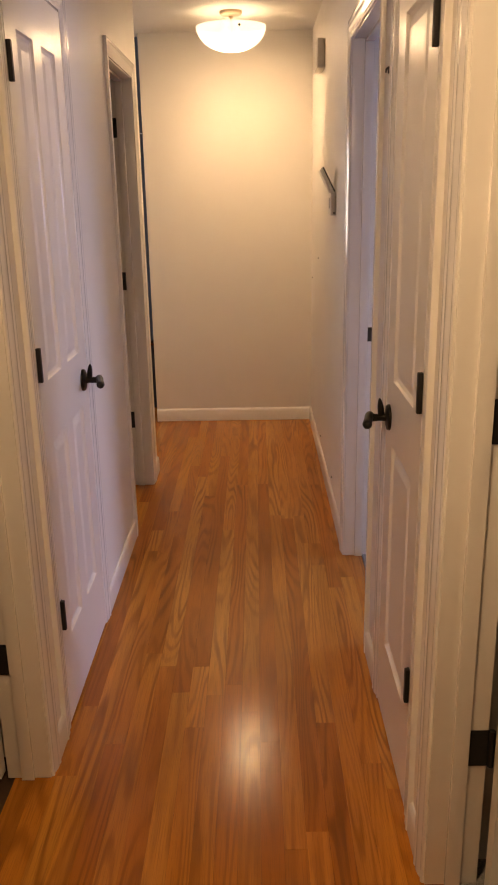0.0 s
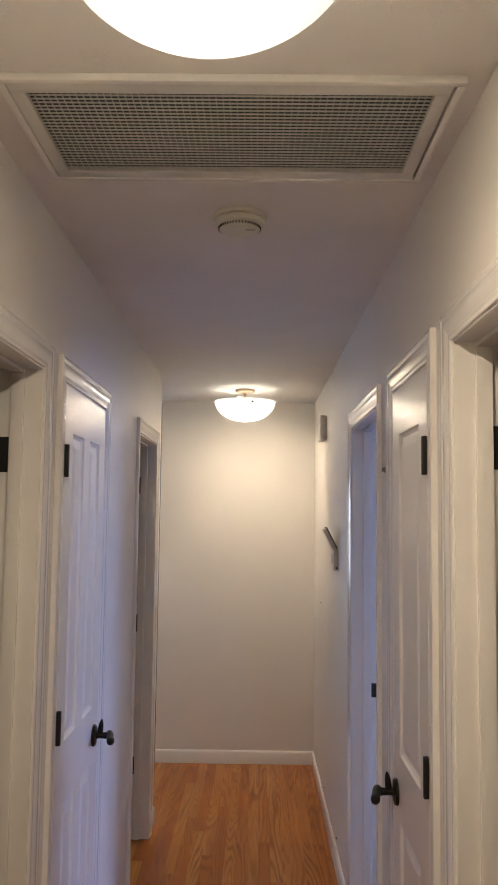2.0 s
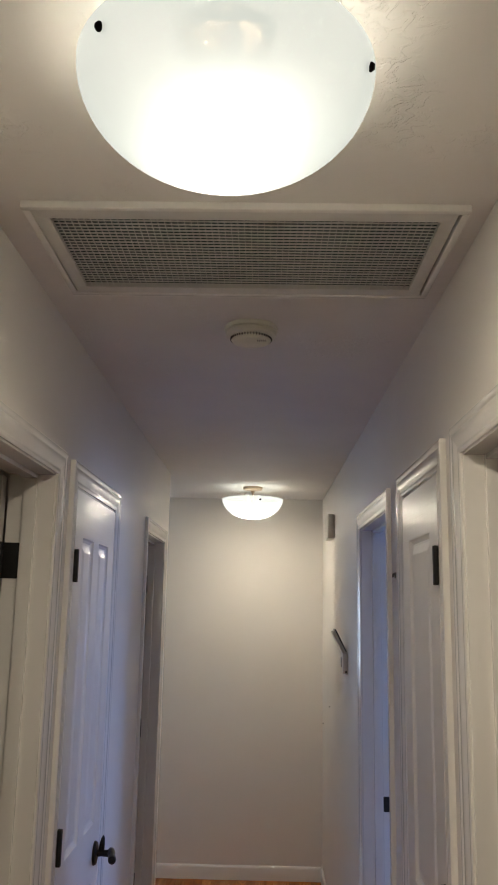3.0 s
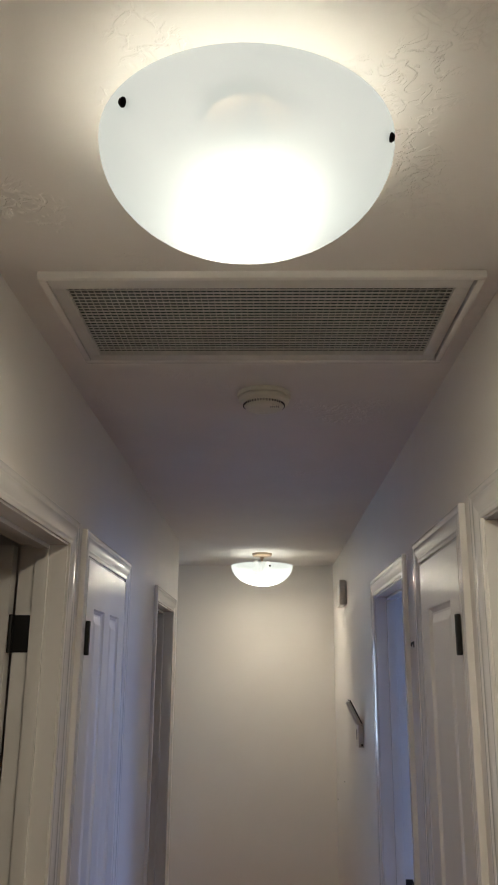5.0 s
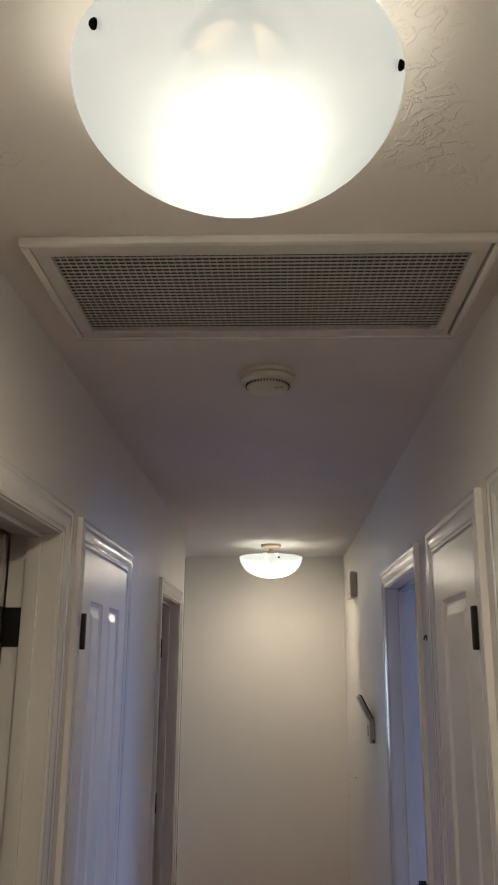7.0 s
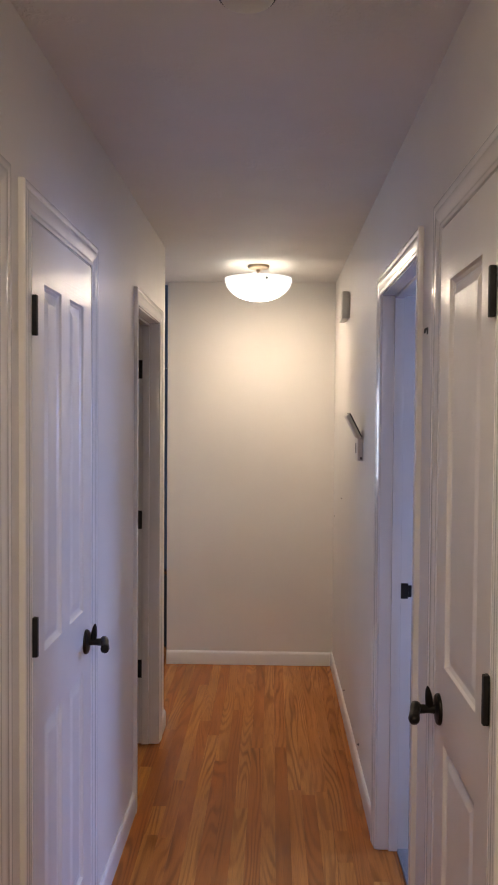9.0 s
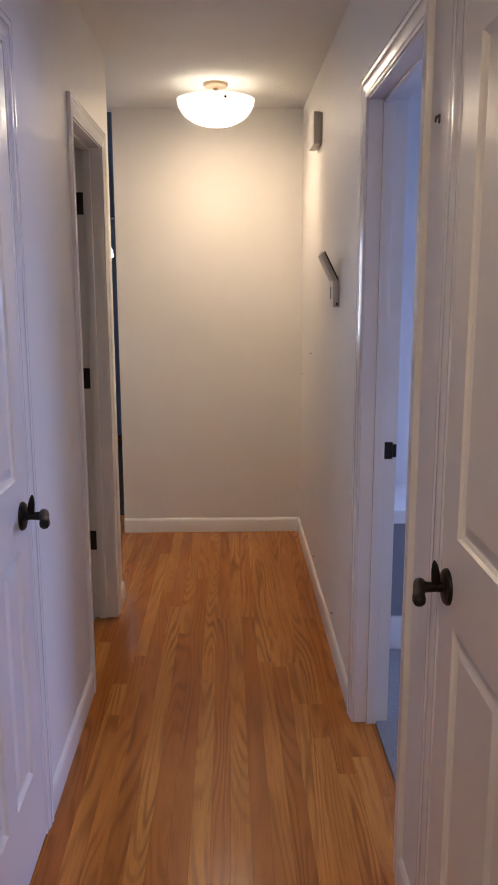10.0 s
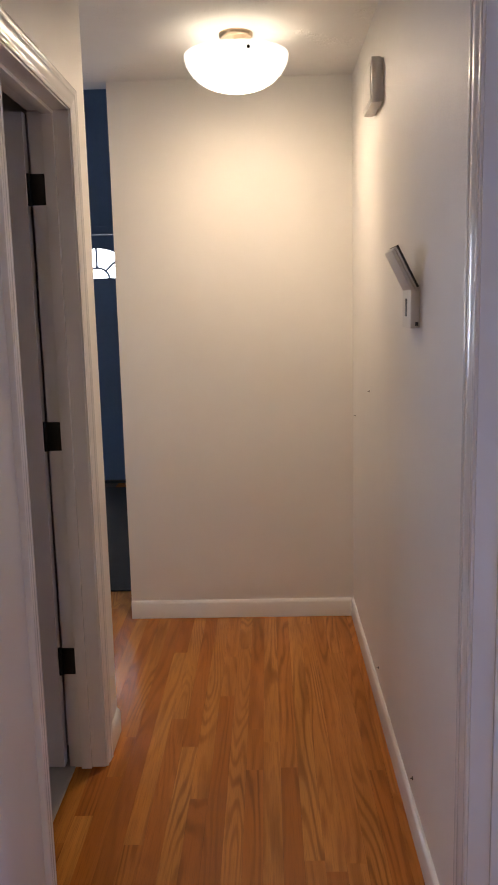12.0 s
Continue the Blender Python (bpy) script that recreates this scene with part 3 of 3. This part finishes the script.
# ---- ceiling lamps ----
def ceiling_lamp(place, spin, drop, lip, glow, glass):
    lamp = empty("ceiling_lamp", place)
    tagged(lamp, "lit frosted glass bowl lamp hung under the ceiling", "ceiling lamp", group="hall ceiling lamps")
    part("canopy", lathe(bmesh.new(), [(0, 0), (0.062, 0), (0.062, -0.010), (0.056, -0.018), (0.03, -0.022), (0.012, -0.024), (0.012, -0.034), (0, -0.034)], 40), BRASS, lamp, "satin brass canopy", True)
    out, inn = [], []
    R, H, top = 0.192, 0.126, -drop
    for i in range(17):
        a = i / 16
        r = R * math.sin(a * math.pi / 2) ** 0.92
        z = top - H * math.cos(a * math.pi / 2) ** 1.05
        out.append((r, z))
        inn.append((max(r - 0.004, 0) if i else 0, z + 0.004 if i < 16 else z))
    inn[0] = (0, out[0][1] + 0.004)
    part("bowl", lathe(bmesh.new(), out + inn[::-1], 64), glass, lamp, "frosted white glass bowl", True)
    part("stem", lathe(bmesh.new(), [(0, -0.034), (0.006, -0.034), (0.006, -drop - 0.050), (0.010, -drop - 0.052), (0, -drop - 0.056)], 16), BRASS, lamp, "", True)
    for k in range(3):
        a = radians(spin + 120 * k)
        m = Matrix.Rotation(a, 4, "Z") @ Matrix.Translation((0.179, 0, top - 0.020)) @ Matrix.Rotation(radians(106), 4, "Y")
        part("thumb_screw", lathe(bmesh.new(), [(0, -0.0005), (0.0035, -0.0005), (0.0035, 0.003), (0.0060, 0.004), (0.0062, 0.011), (0.004, 0.014), (0, 0.0145)], 16, m), SCREW, lamp, "small dark thumb screw", True)
    for k in range(2):
        a = radians(spin + 60 + 180 * k)
        c = Matrix.Translation((0.050 * math.cos(a), 0.050 * math.sin(a), -drop - 0.040))
        part("bulb_base", lathe(bmesh.new(), [(0, 0.070), (0.013, 0.070), (0.014, 0.035), (0.026, 0.004), (0.0295, 0.0), (0.0295, -lip), (0.0285, -lip), (0.0285, -0.004), (0, -0.004)], 24, c), PLASTIC, lamp, "", True)
        part("bulb", lathe(bmesh.new(), [(0.0280, -0.008), (0.0280, -0.0135), (0.025, -0.022), (0.018, -0.028), (0.009, -0.0315), (0, -0.032)], 24, c), glow, lamp, "lit bulb", True)
    return lamp


ceiling_lamp((-0.071, 0.812, CEIL), 222, 0.063, 0.0264, BULBM, GLASSBOWL)
ceiling_lamp((-0.081, 4.97, CEIL), 165, 0.076, 0.026, BULB_DIM, MILKBOWL)


# ---- return-air grille ----
def return_grille():
    x0, x1, y0, y1 = -0.476, 0.3615, 1.257, 1.6935
    g = empty("return_air_grille", ((x0 + x1) / 2, (y0 + y1) / 2, CEIL))
    tagged(g, "white ceiling return-air grille with an egg-crate core", "air vent")
    off = Matrix.Translation(-g.location)

    def put(nm, bm, mat, label="", smooth=False):
        ob = part(nm, bm, mat, g, label, smooth)
        ob.data.transform(off)
        return ob
    zt, w = CEIL - 0.015, 0.015
    for d in ((x0, x1, y0, y0 + w), (x0, x1, y1 - w, y1), (x0, x0 + w, y0 + w, y1 - w), (x1 - w, x1, y0 + w, y1 - w)):
        put("trim_strip", box(bmesh.new(), *d, zt, CEIL, 0.003), TRIM, "", True)
    fx0, fx1, fy0, fy1 = x0 + w + 0.0015, x1 - w - 0.005, y0 + w + 0.0015, y1 - w - 0.0015
    gx0, gx1, gy0, gy1 = -0.433, 0.314, 1.306, 1.644
    for d in ((fx0, fx1, fy0, gy0), (fx0, fx1, gy1, fy1), (fx0, gx0, gy0, gy1), (gx1, fx1, gy0, gy1)):
        put("frame", box(bmesh.new(), *d, CEIL - 0.013, CEIL - 0.002, 0.0012), METALW, "", True)
    put("filter", box(bmesh.new(), VENT[0], VENT[1], VENT[2], VENT[3], CEIL + 0.008, CEIL + 0.035), FILTER, "grey filter behind the grille")
    nx, ny = 58, 25
    lx = mesh_of("slat", box(bmesh.new(), -0.0005, 0.0005, gy0 - (gy0 + gy1) / 2, (gy1 - gy0) / 2, -0.0014, 0.0014), METALW)
    ly = mesh_of("slat", box(bmesh.new(), -(gx1 - gx0) / 2, (gx1 - gx0) / 2, -0.0008, 0.0008, -0.0014, 0.0014), METALW)
    for i in range(1, nx):
        s = new("slat", lx)
        s.parent, s.location = g, Vector((gx0 + (gx1 - gx0) * i / nx, (gy0 + gy1) / 2, CEIL - 0.0090)) - g.location
    for i in range(1, ny):
        s = new("slat", ly)
        s.parent, s.location = g, Vector(((gx0 + gx1) / 2, gy0 + (gy1 - gy0) * i / ny, CEIL - 0.0090)) - g.location
    return g


return_grille()


# ---- smoke alarm ----
def smoke_alarm(place):
    s = empty("smoke_alarm", place)
    tagged(s, "round cream plastic smoke alarm on the ceiling", "smoke alarm")
    part("base_plate", lathe(bmesh.new(), [(0, 0), (0.070, 0), (0.072, -0.004), (0.071, -0.011), (0.066, -0.012), (0, -0.012)], 48), CREAM, s, "", True)
    part("cover", lathe(bmesh.new(), [(0, -0.0135), (0.066, -0.0135), (0.068, -0.018), (0.066, -0.026), (0.058, -0.030), (0.055, -0.031)], 48), CREAM, s, "", True)
    part("dome", lathe(bmesh.new(), [(0.0535, -0.030), (0.0535, -0.036), (0.050, -0.041), (0.044, -0.0435), (0, -0.0445)], 48), CREAM, s, "", True)
    slot = mesh_of("vent_slot", box(bmesh.new(), -0.0011, 0.0011, -0.0014, 0.0014, -0.003, 0.003), DARK)
    for k in range(44):
        a = math.tau * k / 44
        v = new("vent_slot", slot)
        v.parent, v.location, v.rotation_euler = s, (0.0545 * math.cos(a), 0.0545 * math.sin(a), -0.034), (0, 0, a + math.pi / 2)
    for i in range(5):
        v = new("sounder_slot", mesh_of("sounder_slot", box(bmesh.new(), -0.0009, 0.0009, -0.006, 0.006, -0.0006, 0.0006), DARK))
        v.parent, v.location = s, (0.018 + 0.005 * i, -0.022, -0.0441)
    part("test_button", lathe(bmesh.new(), [(0, 0), (0.007, 0), (0.006, -0.002), (0, -0.0022)], 20, Matrix.Translation((0.028, -0.037, -0.0432))), CREAM, s, "", True)
    return s


smoke_alarm((-0.054, 1.950, CEIL))


# ---- things on the right-hand wall ----
def wall_chime():
    y0, y1, z0, z1 = 4.575, 4.79, 2.122, 2.262
    c = empty("door_chime", (WR, (y0 + y1) / 2, z0))
    tagged(c, "white plastic door chime box on the wall", "door chime")
    off = Matrix.Translation(-c.location)
    for nm, bm in (("back_plate", bar(bmesh.new(), RIGHT, 0.0, 0.008, y0 + 0.004, y1 - 0.004, z0 + 0.004, z1 - 0.004)), ("cover", bar(bmesh.new(), RIGHT, 0.008, 0.040, y0, y1, z0, z1, 0.004)),
                   ("lip", bar(bmesh.new(), RIGHT, 0.040, 0.0425, y0 + 0.012, y1 - 0.012, z0 + 0.010, z1 - 0.010, 0.001))):
        part(nm, bm, PLASTIC, c, "", True).data.transform(off)
    return c


def thermostat():
    y0, y1, z0, z1 = 3.91, 4.035, 1.416, 1.514
    t = empty("thermostat", (WR, (y0 + y1) / 2, z0))
    tagged(t, "white wall thermostat with its cover flipped open", "thermostat")
    off = Matrix.Translation(-t.location)
    part("body", bar(bmesh.new(), RIGHT, 0.0, 0.024, y0, y1, z0, z1, 0.003), PLASTIC, t, "", True).data.transform(off)
    part("screen", bar(bmesh.new(), RIGHT, 0.0238, 0.0252, y0 + 0.052, y1 - 0.045, z0 + 0.030, z1 - 0.022, 0.0004), DARK, t, "small dark display", True).data.transform(off)
    part("battery_tab", bar(bmesh.new(), RIGHT, 0.004, 0.012, y0 - 0.0015, y0 + 0.004, z0 + 0.006, z0 + 0.016, 0.0005), DARK, t, "", True).data.transform(off)
    half = (y1 - y0) / 2
    ob = part("cover", box(bmesh.new(), -0.012, -0.003, -half, half, 0.0, 0.116, 0.002), PLASTIC, t, "cover flipped up and out", True)
    ob.matrix_local = Matrix.Translation((-0.010, 0, z1 - z0)) @ Matrix.Rotation(radians(-27), 4, "Y")
    part("inner_leaf", box(bmesh.new(), -0.0015, 0.004, -half + 0.001, half - 0.001, 0.002, 0.119, 0.001), PLASTIC, ob, "", True)
    part("cover_lining", box(bmesh.new(), 0.0055, 0.010, -half + 0.001, half - 0.002, 0.003, 0.121, 0.001), DARK, ob, "dark inner face", True)
    return t


wall_chime()
thermostat()


def wall_screw(y, z, size):
    s = part("wall_screw", lathe(bmesh.new(), [(0, 0), (size, 0), (size * 0.9, 0.002), (size * 0.3, 0.003), (size * 0.25, 0.0075), (0, 0.008)], 12,
                                 Matrix.Translation((WR, y, z)) @ Matrix.Rotation(radians(-90), 4, "Y")), DARK, None, "", True)
    return tagged(s, "small dark metal screw standing out of the wall", "screw", group="screws in the wall")


for y, z, size in ((4.94, 1.147, 0.0045), (5.44, 0.985, 0.003), (4.66, 0.141, 0.005), (3.945, 0.138, 0.006)):
    wall_screw(y, z, size)

hook = bmesh.new()
bar(hook, RIGHT, 0.0, 0.003, 2.445, 2.455, 1.824, 1.842, 0.001)
sweep(hook, [(RIGHT.out(0.002), 2.450, 1.838), (RIGHT.out(0.007), 2.450, 1.836), (RIGHT.out(0.009), 2.450, 1.826)], [0.0035, 0.0035, 0.002], 8)
tagged(part("wall_hook", hook, DARK, None, "", True), "small dark metal hook screwed to the wall", "hook")


# ---- bedroom beyond the doorway ----
def low_cabinet():
    x0, x1, y0, y1 = WR + THICK + 0.02, WR + THICK + 1.5, 3.86, 4.30
    c = empty("low_cabinet", ((x0 + x1) / 2, (y0 + y1) / 2, 0.006))
    tagged(c, "low grey cabinet with a white top on the carpet", "cabinet")
    off = Matrix.Translation(-c.location)
    for nm, dims, mat in (("plinth", (x0, x1, y0 + 0.01, y1, 0.006, 0.15), TRIM), ("body", (x0, x1, y0 + 0.02, y1, 0.15, 0.56), GREY), ("top", (x0, x1 + 0.02, y0 - 0.02, y1, 0.56, 0.615), TRIM)):
        part(nm, box(bmesh.new(), *dims, bevel=0.003), mat, c, "", True).data.transform(off)
    return c


low_cabinet()
tagged(block("small_box", (0.90, 0.96, 3.92, 3.98, 0.615, 0.665), PLASTIC, None, "", 0.004), "small pale box on the cabinet top", "box")


# ---- front door at the far side of the living room ----
def front_door():
    x0, x1, z1 = -1.86, -0.94, 2.095
    y = OUT_N
    d = empty("door_7", ((x0 + x1) / 2, y, 0))
    tagged(d, "front door with a fanlight in its top, shade in its blue-grey colour", "door", kind="structure")
    off = Matrix.Translation(-d.location)
    cx, cz, r = (x0 + x1) / 2, 1.745, 0.285

    def put(nm, bm, mat, parent=d, label="", smooth=False):
        ob = part(nm, bm, mat, parent, label, smooth)
        ob.data.transform(off)
        return ob
    # leaf with a half-round light cut through it
    bm = bmesh.new()
    ya, yb = y - 0.0, y + 0.045
    box(bm, x0, x1, ya, yb, 0.004, cz)
    N = 24
    arc = [(cx + r * math.cos(math.pi * i / N), cz + 0.86 * r * math.sin(math.pi * i / N)) for i in range(N + 1)]
    top = [(x1 + (x0 - x1) * i / N, z1) for i in range(N + 1)]
    for yy in (ya, yb):
        for i in range(N):
            bm.faces.new([bm.verts.new((px, yy, pz)) for px, pz in (arc[i], arc[i + 1], top[i + 1], top[i])])
        for s, xe in ((0, x1), (N, x0)):
            bm.faces.new([bm.verts.new((px, yy, pz)) for px, pz in (arc[s], (xe, cz), (xe, z1))])
    for i in range(N):
        bm.faces.new([bm.verts.new(v) for v in ((arc[i][0], ya, arc[i][1]), (arc[i + 1][0], ya, arc[i + 1][1]), (arc[i + 1][0], yb, arc[i + 1][1]), (arc[i][0], yb, arc[i][1]))])
    put("door_leaf", bm, SHADE_BLUE)
    for k in range(5):
        a = math.pi * k / 4
        ri = 0.10
        p = [(cx + q * math.cos(a), y + 0.02, cz + 0.86 * q * math.sin(a)) for q in (ri, r)]
        if k not in (0, 4):
            put("glazing_bar", sweep(bmesh.new(), p, [0.009, 0.009], 8), SHADE_BLUE)
    p = [(cx + 0.10 * math.cos(math.pi * i / 12), y + 0.02, cz + 0.086 * math.sin(math.pi * i / 12)) for i in range(13)]
    put("glazing_bar", sweep(bmesh.new(), p, [0.009] * 13, 8), SHADE_BLUE)
    put("threshold", box(bmesh.new(), x0 - 0.004, x1 + 0.004, y - 0.05, y + 0.14, 0.0, 0.022, 0.004), DARK, d, "dark threshold", True)
    pane = put("pane", box(bmesh.new(), cx - r - 0.01, cx + r + 0.01, y + 0.030, y + 0.034, cz - 0.01, cz + 0.86 * r + 0.008), PANE)
    pane.visible_shadow = False
    for a, b, c, e in ((x0 - 0.07, x0 - 0.004, 0, z1 + 0.07), (x1 + 0.004, x1 + 0.07, 0, z1 + 0.07), (x0 - 0.004, x1 + 0.004, z1 + 0.006, z1 + 0.07)):
        put("door_frame", box(bmesh.new(), a, b, y - 0.03, y + 0.1, c, e, 0.004), SHADE_BLUE, d, "", True)
    bm = bmesh.new()
    box(bm, OUT_W - 0.15, -3.9, y, y + 0.15, 0, HIGH)
    box(bm, -2.3, x0 - 0.07, y, y + 0.15, 0, HIGH)
    box(bm, -3.9, -2.3, y, y + 0.15, 0, 0.85)
    box(bm, -3.9, -2.3, y, y + 0.15, 2.05, HIGH)
    box(bm, x1 + 0.07, -0.86, y, y + 0.15, 0, HIGH)
    box(bm, -0.36, WR + 0.1, y, y + 0.15, 0, HIGH)
    box(bm, -0.86, -0.36, y, y + 0.15, 0, 0.95)
    box(bm, -0.86, -0.36, y, y + 0.15, 1.53, HIGH)
    box(bm, x0 - 0.07, x1 + 0.07, y, y + 0.15, z1 + 0.07, HIGH)
    tagged(part("wall_outer_north", bm, SHADE_BLUE), "wall round the front door, shade in its blue-grey colour", "wall", kind="structure")
    return d


front_door()


def dark_floor_sheet():
    """A thin dark sheet with edge strips, added to darken the far oak floor."""
    x0, x1, y0, y1 = -2.10, -0.72, 5.92, 8.45
    rug = empty("dark_floor_sheet", ((x0 + x1) / 2, (y0 + y1) / 2, 0.001))
    tagged(rug, "thin dark brown sheet added over the far oak floor", "rug")
    off = Matrix.Translation(-rug.location)
    sheet_mat = plain("sheet_brown", (0.020, 0.011, 0.008), 0.95, 0.0, 0.25, 220, 0.6)
    part("sheet_middle", box(bmesh.new(), x0 + 0.02, x1 - 0.02, y0 + 0.02, y1 - 0.02, 0.001, 0.009, 0.002), sheet_mat, rug, "", True).data.transform(off)
    for d in ((x0, x1, y0, y0 + 0.02), (x0, x1, y1 - 0.02, y1), (x0, x0 + 0.02, y0 + 0.02, y1 - 0.02), (x1 - 0.02, x1, y0 + 0.02, y1 - 0.02)):
        part("sheet_edge", box(bmesh.new(), *d, 0.001, 0.010, 0.002), sheet_mat, rug, "", True).data.transform(off)
    return rug


dark_floor_sheet()


# ---- oak strips, each a board of its own ----
def strips(parent, x0, x1, y0, y1, width, seed, ends=(0.70, 2.00)):
    rng = random.Random(seed)
    bm = bmesh.new()
    box(bm, -0.5, 0.5, -0.5, 0.5, -0.5, 0.5)
    unit = bm
    count = int(round((x1 - x0) / width))
    w = (x1 - x0) / count
    made = []
    base = mesh_of("board", unit, OAK)
    for i in range(count):
        y = y0 - rng.uniform(0, 0.9)
        while y < y1 - 1e-6:
            long = rng.uniform(*ends) if rng.random() < 0.9 else rng.uniform(0.22, 0.5)
            if y1 - (y + long) < 0.06:
                long = y1 - y + 0.001
            a, b = max(y, y0), min(y + long, y1)
            y += long
            if b - a < 0.05:
                continue
            ob = new("board", base)
            ob.parent = parent
            h = 0.012 + rng.uniform(-0.0002, 0.0002)
            ob.location = (x0 + (i + 0.5) * w, (a + b) / 2, -h / 2)
            ob.rotation_euler = (rng.uniform(-0.0003, 0.0003), rng.uniform(-0.004, 0.004), 0)
            ob.scale = (w - 0.0004, b - a - 0.0004, h)
            made.append(ob)
    return made


floor = bpy.data.objects["floor"]
strips(floor, WL - 0.098, WR + 0.074, BACK_Y, END_Y, 0.0572, 5, (0.9, 2.3))
strips(floor, -1.30, WL - 0.098, LEFT_END, OUT_N, 0.0572, 8, (0.6, 1.6))
